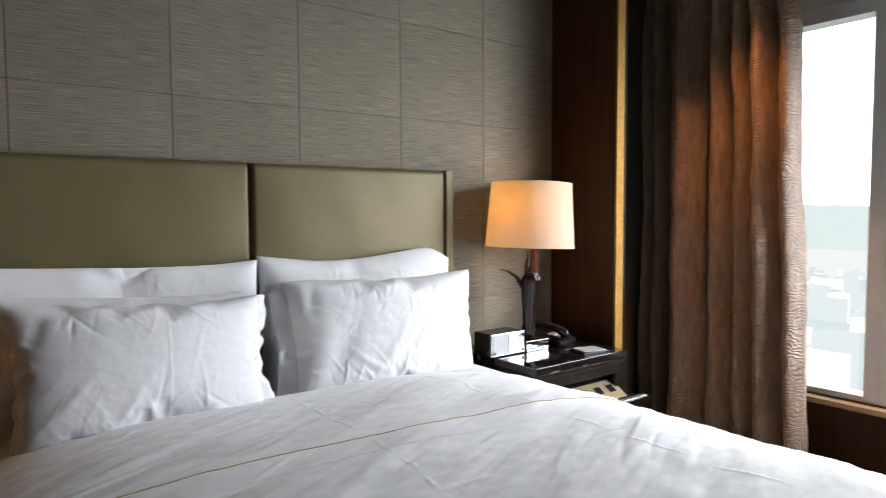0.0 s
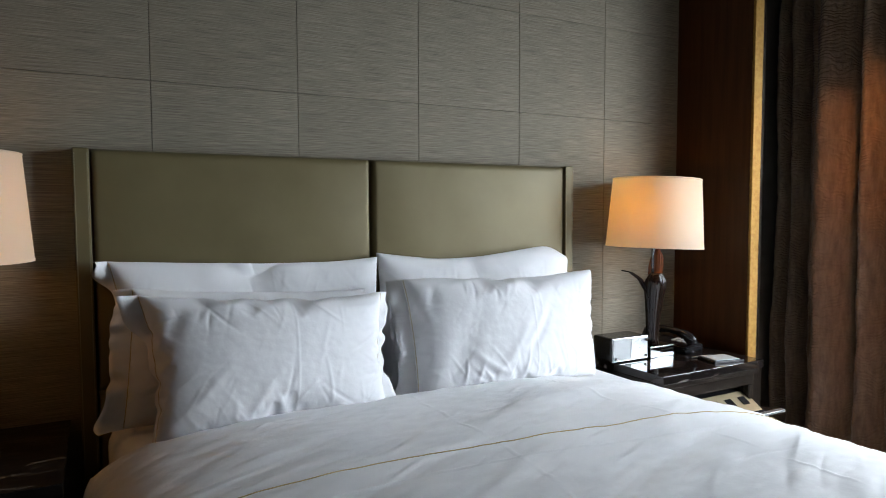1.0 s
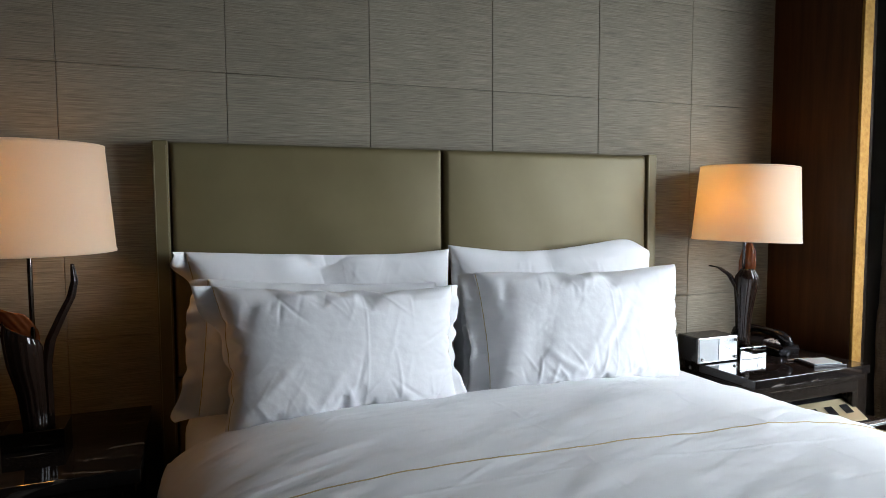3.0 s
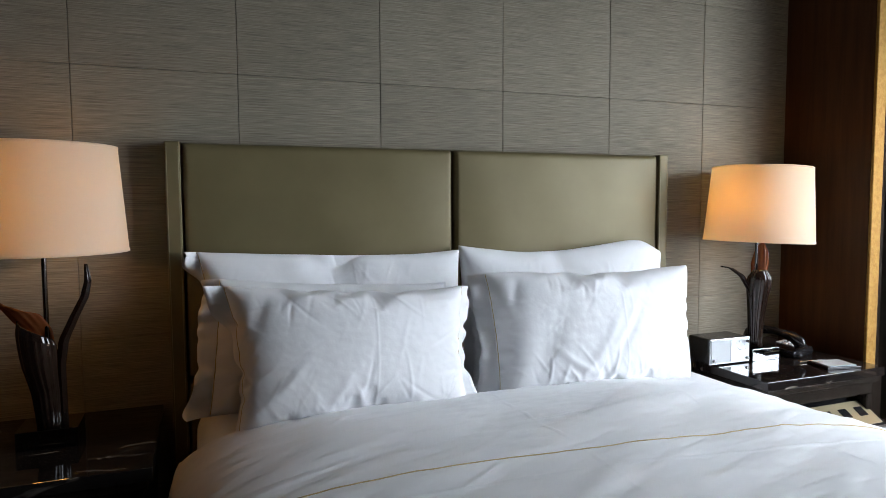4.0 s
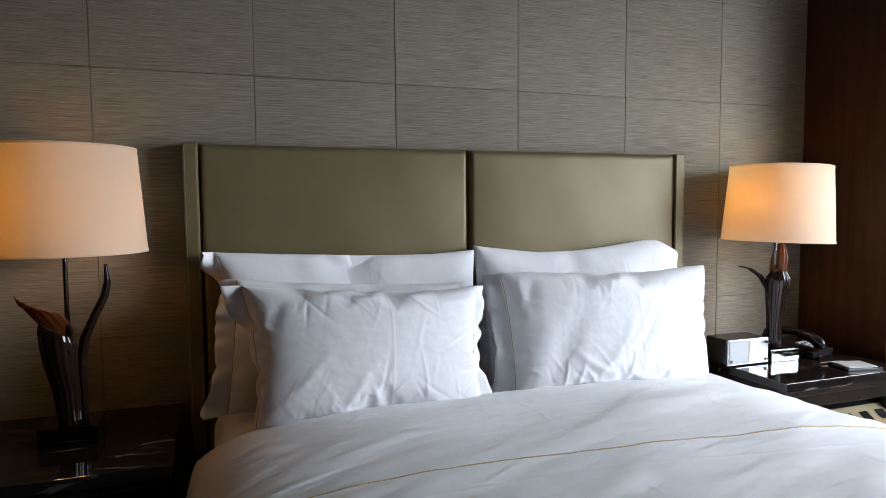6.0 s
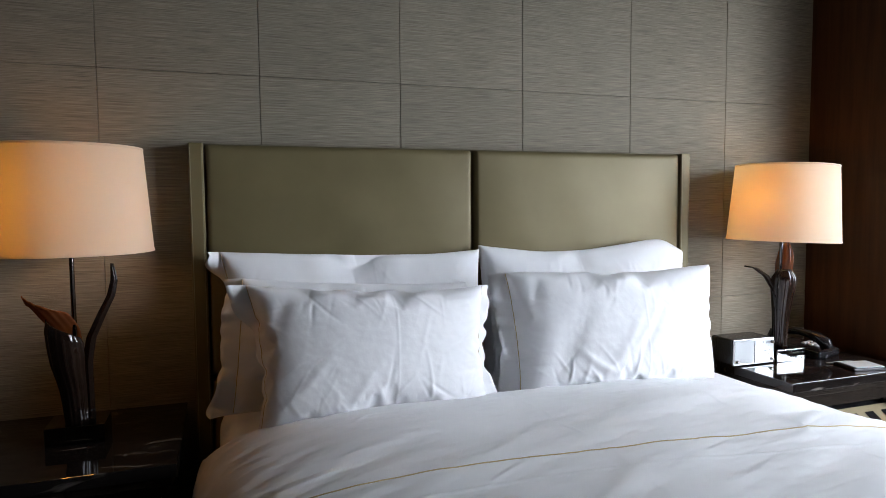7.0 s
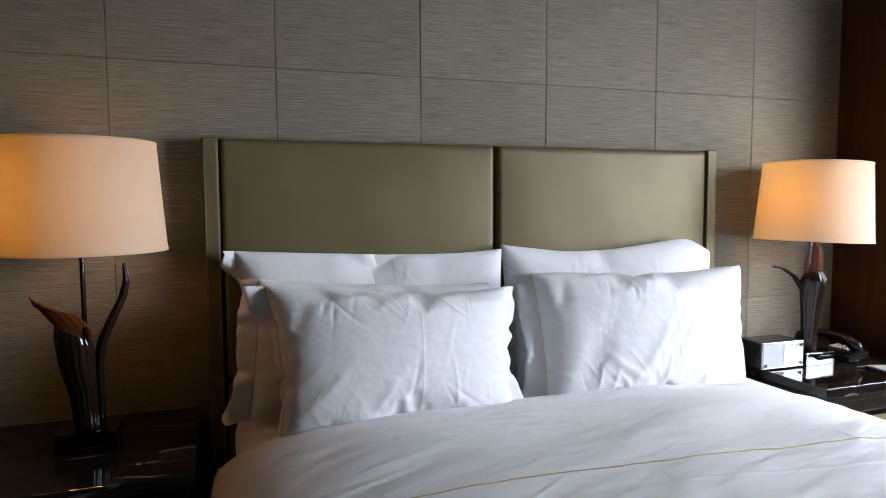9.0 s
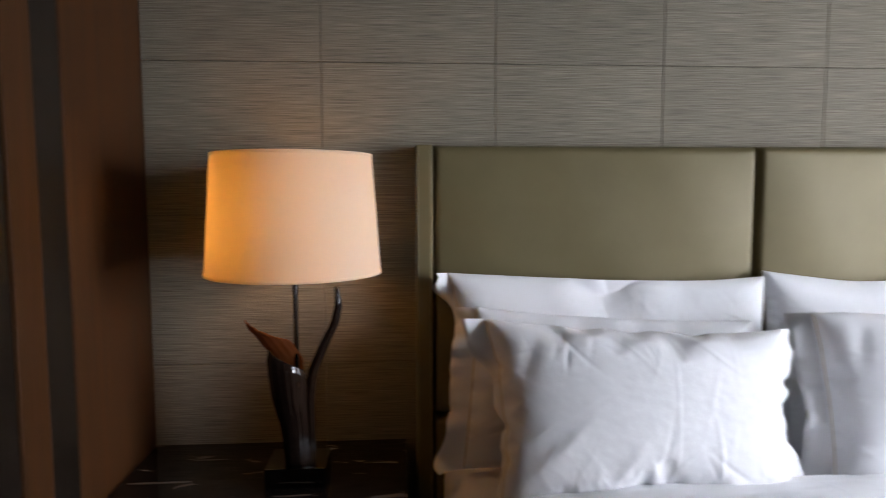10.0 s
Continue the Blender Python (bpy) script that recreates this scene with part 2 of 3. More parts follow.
def creases(x, y, rng, lines):
    """Folds of cloth: each line is (x, y, angle in degrees, half length, half width, height)."""
    out = np.zeros_like(x)
    for px, py, angle, length, width, height in lines:
        a = radians(angle)
        bend = rng.uniform(-1.2, 1.2)
        dx, dy = x - px, y - py
        along = dx * math.cos(a) + dy * math.sin(a)
        across = -dx * math.sin(a) + dy * math.cos(a) + bend * along * along
        out += height * np.exp(-((across / width) ** 2) - (along / length) ** 2)
    return out


# ---- structure ----
CEIL = 2.72
X0, X1, XW = -1.5, 2.0, 2.95         # wall panelling from X0 to X1, window wall at XW
YB = -4.6

wall_north = tagged(part("wall_north", box(-1.9, 3.2, 0.014, 0.16, 0, CEIL), JOINT), "dark backing of the panelled headboard wall", "wall", kind="structure")
tagged(part("floor", box(-3.4, 3.2, YB, 0.16, -0.12, 0), CARPET), "brown carpeted bedroom floor", "floor", kind="structure")
tagged(part("ceiling", box(-3.4, 3.2, YB, 0.16, CEIL, CEIL + 0.12), PAINT), "plain painted bedroom ceiling", "ceiling", kind="structure")
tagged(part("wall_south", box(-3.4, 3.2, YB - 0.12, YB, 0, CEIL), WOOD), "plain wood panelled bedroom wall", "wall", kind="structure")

# window wall with openings
W_SILL, W_TOP = 0.335, 2.345
bays = [(-0.18, -1.25), (-1.33, -2.55)]
tagged(part("wall_east", join(box(XW, XW + 0.2, YB, 0.014, 0, W_SILL),
                              box(XW, XW + 0.2, -0.18, 0.014, W_SILL, W_TOP), box(XW, XW + 0.2, YB, -2.55, W_SILL, W_TOP)), WOOD),
       "reddish brown wooden wall below and round the windows", "wall", kind="structure")
tagged(part("wall_east_upper", box(XW, XW + 0.2, YB, 0.014, W_TOP + 0.001, CEIL), WHITE_FRAME), "grey painted wall above the windows", "wall", kind="structure")
for k, (ya, yb) in enumerate(bays):
    w = thing("window_%d" % (k + 1), (XW, (ya + yb) / 2, W_SILL), "tall window with a pale frame and hazy city view", "window", kind="structure")
    half = (ya - yb) / 2
    h = W_TOP - W_SILL
    part("window_frame", join(box(0.02, 0.14, -half - 0.04, -half + 0.03, 0, h, 0.004), box(0.02, 0.14, half - 0.03, half + 0.04, 0, h, 0.004),
                              box(0.02, 0.14, -half + 0.03, half - 0.03, h - 0.07, h, 0.004), box(0.02, 0.14, -half + 0.03, half - 0.03, 0, 0.03, 0.004)), WHITE_FRAME, w)
    pane = part("pane", box(0.08, 0.086, -half + 0.02, half - 0.02, 0.02, h - 0.06), GLASS, w)
    pane.visible_shadow = False
tagged(part("window_sill", box(XW - 0.06, XW + 0.02, -2.59, -0.18, W_SILL - 0.035, W_SILL - 0.004, 0.006), SILL), "pale wooden window sill", "window sill", kind="structure")

# wood niche sides
wing = thing("wall_panel_east", (X1, 0, 0), "reddish brown wooden side panel with a gold leaf edge", "wall panel", kind="structure")
part("panel", box(0.0, 0.062, -0.425, 0.012, 0, CEIL, 0.002), WOOD, wing)
part("gold_edge", box(0.002, 0.060, -0.440, -0.4255, 0, CEIL, 0.003), GOLD, wing, "gold leaf edge strip")
# dark strip added for the thin line of shadow behind the gold edge
part("painted_shadow_edge", box(0.064, 0.085, -0.434, 0.012, 0, CEIL, 0.002), DARK_WOOD, wing)
west = thing("wall_west", (X0, 0, 0), "reddish brown wooden wall panelling with a dark recess", "wall", kind="structure")
part("panel", box(-0.05, 0.0, -0.43, 0.012, 0, CEIL, 0.003), WOOD, west)
# nearly flush dark strip, painted in place of a recess's shade
part("recess_shade_strip", box(-0.05, -0.004, -0.54, -0.4305, 0, CEIL, 0.002), DARK_WOOD, west)
part("jamb", box(-0.06, 0.0, -0.64, -0.5405, 0, CEIL, 0.003), WOOD, west)
part("dark_door", box(-0.10, -0.006, -1.60, -0.6405, 0, CEIL, 0.003), DARK_WOOD, west)
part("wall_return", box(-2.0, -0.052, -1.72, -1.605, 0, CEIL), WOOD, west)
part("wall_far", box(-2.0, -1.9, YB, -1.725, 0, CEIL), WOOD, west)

# distance outside: sky, hills and city all give off their own pale colour
distance = thing("backdrop", (0, 0, 0), "hazy white sky over far hills and a pale city", "backdrop", kind="structure")
part("haze_sky", sheet([[(2600, y, z) for y in np.linspace(-4200, 4200, 3)] for z in (-600, 2600)]), glow("white_haze", (0.97, 0.99, 1.0), 4.0), distance)
ys = np.linspace(-3200, 3200, 160)
ridge = [14 + 34 * noise.fractal(Vector((y / 420, 0.3, 0)), 1.0, 2.0, 5) for y in ys]
# hills glow a flat pale blue: haze and daylight painted into the colour
part("far_hills", sheet([[(2400, y, -500) for y in ys], [(2400, y, r) for y, r in zip(ys, ridge)]]), glow("hill_haze_glow", (0.76, 0.88, 0.92), 1.0), distance)
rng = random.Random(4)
# three glowing tones for the blocks, with haze and daylight painted in
tones = [glow("city_haze_glow", (0.70, 0.82, 0.89), 1.0), glow("city_haze_glow_pale", (0.78, 0.88, 0.94), 1.0), glow("city_haze_glow_bright", (0.99, 1.0, 1.0), 1.1)]
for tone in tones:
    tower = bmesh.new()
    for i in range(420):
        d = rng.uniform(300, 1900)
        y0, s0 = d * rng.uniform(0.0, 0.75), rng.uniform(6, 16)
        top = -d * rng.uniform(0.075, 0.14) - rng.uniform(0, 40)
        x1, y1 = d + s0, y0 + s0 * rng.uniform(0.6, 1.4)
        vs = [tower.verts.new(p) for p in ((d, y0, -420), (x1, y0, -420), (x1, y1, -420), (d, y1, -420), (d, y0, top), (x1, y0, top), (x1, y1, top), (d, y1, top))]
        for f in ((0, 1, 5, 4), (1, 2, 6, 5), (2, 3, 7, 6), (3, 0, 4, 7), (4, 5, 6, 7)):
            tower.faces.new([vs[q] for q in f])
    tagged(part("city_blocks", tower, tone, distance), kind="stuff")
# the ground glows as well, its haze put into the emission colour
part("city_ground", sheet([[(x, y, -420 + 0.12 * x) for y in (-2500, 2500)] for x in (40, 2380)]), glow("ground_haze_glow", (0.88, 0.94, 0.965), 1.0), distance)

# curtain
rows_z, cols = np.linspace(0.02, 2.62, 110), np.linspace(0, 1, 520)
rng = np.random.default_rng(5)
P, Z = np.meshgrid(cols, rows_z)
creased = np.array([0.01, 0.10, 0.22, 0.335, 0.365, 0.570, 0.700, 0.800, 0.945, 1.045])
run = 0.01 + 1.035 * P + 0.010 * np.sin(1.7 * Z + 9 * P) * np.sin(math.pi * P)
k_ = np.clip(np.searchsorted(creased, run.ravel(), side="right").reshape(run.shape) - 1, 0, len(creased) - 2)
width = creased[k_ + 1] - creased[k_]
part_of = np.clip((run - creased[k_]) / width, 0, 1)
bulge = (0.045 + 0.78 * width) * np.sin(math.pi * part_of ** (0.9 + 0.2 * np.sin(Z + k_))) ** 0.75
CX = 2.70 + 0.17 * (run < 0.365) - bulge * (0.86 + 0.22 * (1 - Z / 2.62)) + 0.020 * waves(run, Z, rng, 0.10, 0.6, 40, (1, 2)) + 0.005 * waves(run, Z, rng, 0.03, 0.10, 40)
CY = -run * (0.958 + 0.080 * np.clip(1 - Z / 2.2, -0.2, 1)) + 0.006 * waves(run, Z, rng, 0.10, 0.6, 30)
curtain = thing("curtain", (0, 0, 0), "floor-length brown damask curtain gathered beside the window", "curtain")
cl = sheet_object("cloth", np.stack([CX, CY, Z], -1), CURTAIN, curtain)
so = cl.modifiers.new("thickness", "SOLIDIFY")
so.thickness = 0.003
part("rail", box(2.58, 2.66, -2.7, -0.01, 2.64, 2.68, 0.004), DARK_WOOD, curtain)

down = thing("ceiling_downlight", (2.27, -0.88, CEIL - 0.006), "small round recessed ceiling downlight", "downlight")
part("trim_ring", lathe([(0.036, -0.002), (0.040, -0.006), (0.050, -0.004), (0.052, 0.004)], 32), WHITE_FRAME, down, smooth=True)

# ---- bed ----
BC = 0.258
headboard = thing("headboard", (BC, 0, 0), "upholstered headboard of olive gold leather in two panels", "headboard")


def cushion(x0, x1, z0, z1, y_back, y_front, puff):
    """A padded leather panel with soft edges."""
    nx, nz_ = 60, 40
    u, v = np.meshgrid(np.linspace(-1, 1, nx), np.linspace(-1, 1, nz_))
    u, v = np.sign(u) * (1 - (1 - abs(u)) ** 1.6), np.sign(v) * (1 - (1 - abs(v)) ** 1.6)
    ex, ez = (1 - abs(u)) * (x1 - x0) / 2, (1 - abs(v)) * (z1 - z0) / 2
    edge = lambda d: np.sqrt(np.clip(1 - (1 - np.clip(d / 0.016, 0, 1)) ** 2, 0, 1))
    bulge = edge(ex) * edge(ez) * (abs(y_front - y_back) + puff * (1 - u ** 4) * (1 - v ** 4))
    bulge = bulge + 0.0015 * np.sin(u * 9 + v * 4) * (1 - u ** 2)
    return np.stack([(x0 + x1) / 2 + u * (x1 - x0) / 2, y_back - bulge, (z0 + z1) / 2 + v * (z1 - z0) / 2], -1)


for a, b in ((-0.944, 0.0020), (0.0060, 0.944)):
    sheet_object("cushion", cushion(a, b, 0.725, 1.503, -0.022, -0.072, 0.014), LEATHER, headboard)
    sheet_object("lower_cushion", cushion(a, b, 0.28, 0.720, -0.022, -0.078, 0.006), LEATHER, headboard)
part("backboard", box(-0.94, 0.94, -0.024, -0.001, 0.02, 1.485), DARK_WOOD, headboard)
for sgn in (-1, 1):
    post = part("side_post", box(min(sgn * 0.945, sgn * 0.992), max(sgn * 0.945, sgn * 0.992), -0.076, -0.001, 0.0, 1.503, 0.005, 3), LEATHER, headboard)
    for xx in (0.951, 0.986):
        st = bmesh.new()
        for k in range(110):
            z = 0.5 + k * 0.009
            vs = [st.verts.new((sgn * xx + ex, -0.0768, z + ez)) for ex, ez in ((-0.0008, 0), (0.0008, 0), (0.0008, 0.006), (-0.0008, 0.006))]
            st.faces.new(vs)
        tagged(part("stitching", st, STITCH, post, "pale thread stitching"), kind="stuff")

bed = thing("bed_base", (BC, -1.12, 0), "upholstered bed base under the mattress", "bed base")
part("base_box", box(-0.94, 0.94, -1.02, 1.02, 0.06, 0.30, 0.01), DARK_WOOD, bed)
for sx in (-0.86, 0.86):
    for sy in (-0.94, 0.94):
        part("foot", box(sx - 0.03, sx + 0.03, sy - 0.03, sy + 0.03, 0, 0.062, 0.004), DARK_WOOD, bed)
mattress = thing("mattress", (BC, -1.12, 0.30), "thick mattress in a white fitted sheet", "mattress")
part("body", box(-0.910, 0.910, -1.02, 1.02, 0.001, 0.335, 0.06, 4), MATTRESS, mattress, "pale quilted ticking", smooth=True)
part("fitted_sheet", box(-0.920, 0.920, -1.03, 1.03, 0.05, 0.35, 0.075, 6), LINEN, mattress, "smooth white cotton sheet", smooth=True)

# duvet: a rounded cross profile carried along the bed
th = np.linspace(0, math.pi, 2400)
bend_ = np.where(th < math.pi / 2, 0.40, 0.52)
prof = np.stack([-np.sign(np.cos(th)) * abs(np.cos(th)) ** bend_ * 0.985, 0.38 + 0.36 * abs(np.sin(th)) ** bend_], 1)
prof = np.concatenate([[[-0.985, 0.12]], prof, [[0.985, 0.12]]])
arc = np.concatenate([[0], np.cumsum(np.hypot(*np.diff(prof, axis=0).T))])
NS, NY = 560, 460
s = np.linspace(0, arc[-1], NS)
px_, pz_ = np.interp(s, arc, prof[:, 0]), np.interp(s, arc, prof[:, 1])
yy = -0.37 - 1.79 * np.linspace(0, 1, NY) ** 1.15
U, Y = np.meshgrid(px_, yy)
ZP, _ = np.meshgrid(pz_, yy)
S, _ = np.meshgrid(s - arc[-1] / 2, yy)
rng = np.random.default_rng(11)
front = np.clip((-0.37 - Y) / 0.09, 0, 1)
lip = np.sqrt(np.clip(1 - (1 - front) ** 2, 0, 1))
D = 0.0075 * waves(S, Y, rng, 0.12, 0.50, 60, (3.0, 1.0), 0.22) + 0.0030 * waves(S, Y, rng, 0.05, 0.16, 60, (4.0, 1.0), 0.30) + 0.0013 * waves(S, Y, rng, 0.015, 0.06, 50, (3.5, 1.0), 0.25)
lines = [(rng.uniform(-0.95, 0.95), rng.uniform(-2.1, -0.55), rng.uniform(-5, 40), rng.uniform(0.03, 0.12), rng.uniform(0.004, 0.011), rng.uniform(-0.0028, 0.003)) for _ in range(120)]
D = D + creases(S, Y, rng, lines)
press = lambda q, w: np.exp(-((q / w) ** 2))
wob = 0.012 * np.sin(9 * Y) + 0.006 * np.sin(23 * Y + 1)
fold_x = -0.063 - 0.10 * np.clip(-0.95 - Y, 0, 1) + 0.5 * wob
D = D + (0.0010 + 0.0008 * np.sin(43 * Y + 2 * np.sin(9 * Y))) * press(S - fold_x, 0.0035) + 0.0010 * (1 + np.sin(27 * Y)) * press(S - 0.46 - wob, 0.005)
hem_y = -1.080 - 0.085 * np.clip(S + 0.3, 0, 1.2)
D = D + 0.004 * (1 / (1 + np.exp(-(Y - hem_y) / 0.004))) + 0.0028 * press(Y - hem_y + 0.102 + 0.006 * np.sin(5 * S), 0.0035)
nrm = np.stack([np.sign(U) * np.clip((abs(U) / 0.985) ** 7, 0, 1), 0 * U, 1 - 0.9 * np.clip((abs(U) / 0.985) ** 12, 0, 1)], -1)
nrm /= np.linalg.norm(nrm, axis=-1, keepdims=True)
base_z = ZP
ZT = np.where(base_z > 0.60, 0.60 + (base_z - 0.60) * (0.15 + 0.85 * lip), base_z)
ZT = ZT - (0.044 + 0.012 * np.clip(S, 0, 1)) * np.exp(np.clip((Y + 0.50) / 0.24, -20, 0.25)) * np.clip((base_z - 0.4) / 0.3, 0, 1)
hang = np.clip((0.60 - base_z) / 0.45, 0, 1)
side = 0.018 * hang * np.sin(Y * 21 + 2 * np.sin(Y * 5))
G = np.stack([U + np.sign(U) * (side + 0.02 * hang), Y, ZT], -1) + nrm * D[..., None]
duvet = thing("duvet", (BC, 0, 0), "white duvet with a turned-down top and gold piped seam", "duvet")
sheet_object("cover", G, LINEN, duvet, flip=True)
row_of = []
for j in range(24, NS - 24, 2):
    seam = [np.interp(-hem_y[0, j], -Y[:, j], G[:, j, q] + nrm[:, j, q] * 0.0010) for q in range(3)]
    row_of.append(Vector(seam))
part("piping", tube(row_of, 0.0014, 6), PIPING, duvet, "thin gold piping", smooth=True)


# ---- pillows ----
def finer(P):
    """Doubles a grid of points along its first two axes, smoothly."""
    for ax in (0, 1):
        Q = np.moveaxis(P, ax, 0)
        E_ = np.concatenate([2 * Q[:1] - Q[1:2], Q, 2 * Q[-1:] - Q[-2:-1]])
        mid = (9 * (E_[1:-2] + E_[2:-1]) - E_[:-3] - E_[3:]) / 16
        out = np.empty((2 * len(Q) - 1,) + Q.shape[1:])
        out[::2], out[1::2] = Q, mid
        P = np.moveaxis(out, 0, ax)
    return P


def stuffed(w, h, d, seed, levels=((300, 3), (160, 3), (110, 2), (60, 2)), nu=16, nv=10):
    """Two sheets of cloth sewn round the edge and filled to depth d: their folds come from the filling. Returns front and back grids."""
    rng = np.random.default_rng(seed)
    u, v = np.meshgrid(np.linspace(-1, 1, nu), np.linspace(-1, 1, nv))
    flat = np.stack([u * w / 2, 0 * u, v * h / 2], -1)
    side = np.array([-1.0, 1.0])
    P = np.stack([flat, flat])
    P[..., 1] = side[:, None, None] * 0.02 * (1 - u ** 2) * (1 - v ** 2)
    for level, (steps, sweeps) in enumerate(levels):
        if level:
            P = np.stack([finer(P[0]), finer(P[1])])
            nv, nu = P.shape[1:3]
            u, v = np.meshgrid(np.linspace(-1, 1, nu), np.linspace(-1, 1, nv))
        cx, cz = w / (nu - 1), h / (nv - 1)
        X, Z_ = u * w / 2, v * h / 2
        P[..., 1] += np.stack([(0.004, 0.004, 0.003, 0.001)[level] * waves(X, Z_, rng, 0.05, 0.16, 40) * (1 - u ** 2) for _ in side])
        fill = (0.3 + (1 - u ** 4) * (1 - v ** 6)) * (1 + 0.12 * waves(X, Z_, rng, 0.12, 0.35, 30) - 0.30 * v)
        old = P.copy()
        links = [(0, 1, cx, 0.5), (1, 0, cz, 0.5), (1, 1, math.hypot(cx, cz), 0.10), (1, -1, math.hypot(cx, cz), 0.10), (0, 2, 2 * cx, 0.05), (2, 0, 2 * cz, 0.05)]
        for step in range(steps):
            gu, gv = np.gradient(P, axis=2), np.gradient(P, axis=1)
            n = np.cross(gu, gv)
            n /= np.linalg.norm(n, axis=-1, keepdims=True) + 1e-9
            n = -n * side[:, None, None, None]
            deep = np.percentile(P[1, ..., 1] - P[0, ..., 1], 97)
            push = float(np.clip((d - deep) / d * 3, -0.3, 1)) * 0.05 * min(cx, cz)
            speed = 0.90 * (P - old)
            old = P.copy()
            P = P + speed + push * n * fill[None, ..., None]
            for sweep in range(sweeps):
                acc = np.zeros_like(P)
                for a, b, rest, k in links:
                    A = (slice(None), slice(0, nv - a), slice(max(0, -b), nu - max(0, b)))
                    B = (slice(None), slice(a, nv), slice(max(0, b), nu - max(0, -b)))
                    q = P[B] - P[A]
                    L = np.linalg.norm(q, axis=-1, keepdims=True) + 1e-9
                    f = k * (L - rest) / L * q * 0.5
                    acc[A] += f
                    acc[B] -= f
                P = P + 0.85 * acc
                seam = P.mean(axis=0)
                for s_ in (0, 1):
                    P[s_, 0], P[s_, -1], P[s_, :, 0], P[s_, :, -1] = seam[0], seam[-1], seam[:, 0], seam[:, -1]
    return P[0], P[1]


def pillow(at, tilt, turn, corners, d, seed, label, top=(), flanges=(0.0, 0.0), lean=(lambda v: 20.0 + 0 * v, lambda v: 20.0 + 0 * v), folds=(), crease=0.03, ruffle=26):
    """A pillow in a case standing on its long edge. corners: tl, tr, bl, br of its body, across and up; top: the line of its upper edge;
    flanges: widths of the flat borders at both ends, which bend back by lean degrees."""
    rng = np.random.default_rng(seed + 100)
    tl, tr, bl, br = [np.array(c) for c in corners]
    w, h = (tr[0] - tl[0] + br[0] - bl[0]) / 2, (tl[1] - bl[1] + tr[1] - br[1]) / 2
    A, B = stuffed(w * 1.06, h * 1.11, d, seed)
    A, B = finer(A), finer(B)
    nv, nu = A.shape[:2]
    u, v = np.meshgrid(np.linspace(0, 1, nu), np.linspace(0, 1, nv))
    shift = [want - A[i, j][[0, 2]] for want, i, j in ((tl, -1, 0), (tr, -1, -1), (bl, 0, 0), (br, 0, -1))]
    move = shift[0] * (v * (1 - u))[..., None] + shift[1] * (v * u)[..., None] + shift[2] * ((1 - v) * (1 - u))[..., None] + shift[3] * ((1 - v) * u)[..., None]
    for S_ in (A, B):
        S_[..., 0] += move[..., 0]
        S_[..., 2] += move[..., 1]
    low = np.linspace(bl[1], br[1], nu) - np.convolve(np.pad(A[0, :, 2], 14, mode="edge"), np.ones(29) / 29, "valid")
    for S_ in (A, B):
        S_[..., 2] += low * np.clip(1 - v / 0.6, 0, 1) ** 2
    if top:
        line = np.interp(A[-1, :, 0], [p[0] for p in top], [p[1] for p in top])
        soft = np.convolve(np.pad(line, 14, mode="edge"), np.ones(29) / 29, "valid")
        own = np.convolve(np.pad(A[-1, :, 2], 14, mode="edge"), np.ones(29) / 29, "valid")
        for S_ in (A, B):
            S_[..., 2] += (soft - own) * np.clip((v - 0.3) / 0.7, 0, 1) ** 2
    for S_ in (A, B):
        for q in (1, 2):
            calm = np.stack([np.convolve(np.pad(S_[i, :, q], 16, mode="reflect"), np.hanning(33) / 16, "valid") for i in range(nv)])
            S_[..., q] += (calm - S_[..., q]) * (0.92 * np.clip((v - 0.58) / 0.25, 0, 1) * np.clip(8 * u * (1 - u), 0, 1))
    deepest = -A[..., 1].min()
    A[..., 1] = -deepest * np.clip(-A[..., 1] / deepest, 0, 1) ** 0.72
    body = np.clip(6 * u * (1 - u), 0, 1) * np.clip(6 * v * (1 - v), 0, 1)
    X, Z_ = A[..., 0], A[..., 2]
    folds = list(folds)
    for count, low_v, high_v, a0, a1, deep in ((26, 0.80, 0.98, 40, 140, 0.0026), (30, 0.04, 0.25, 50, 150, 0.0030), (34, 0.2, 0.85, 20, 75, 0.0012)):
        for _ in range(count):
            uu, vv = rng.uniform(0.04, 0.96), rng.uniform(low_v, high_v)
            folds.append((tl[0] + uu * w, bl[1] + vv * h, rng.uniform(a0, a1), rng.uniform(0.02, 0.07), rng.uniform(0.004, 0.009), rng.uniform(-deep, deep)))
    for uu in (0.06, 0.94):
        for _ in range(16):
            folds.append((tl[0] + uu * w + rng.uniform(-0.02, 0.02), bl[1] + rng.uniform(0.05, 0.95) * h, rng.uniform(-35, 35), rng.uniform(0.02, 0.06), rng.uniform(0.004, 0.009), rng.uniform(-0.004, 0.004)))
    A[..., 1] -= body * (creases(X, Z_, rng, folds) + 0.0004 * waves(X, Z_, rng, 0.02, 0.07, 40))
    A[..., 1] -= body ** 0.3 * (0.0008 * np.exp(-((X - crease - 0.012 * np.sin(5 * Z_ + seed)) / 0.0035) ** 2))
    B[..., 1] *= 0.55
    A[..., 1] -= 0.001
    B[..., 1] += 0.001
    ends = []
    for k, (width, bend) in enumerate(zip(flanges, lean)):
        j = (0, -1)[k]
        root, sgn = A[:, j], (-1, 1)[k]
        if width:
            vv = np.linspace(0, 1, nv)
            ang = np.radians(bend(vv) + ruffle * waves(0 * vv + seed + k, vv * h, rng, 0.04, 0.18, 30))
            long_ = width * (1 + 0.5 * np.exp(-((vv / 0.13) ** 2)) + 0.10 * waves(0 * vv + k, vv * h, rng, 0.08, 0.3, 20))
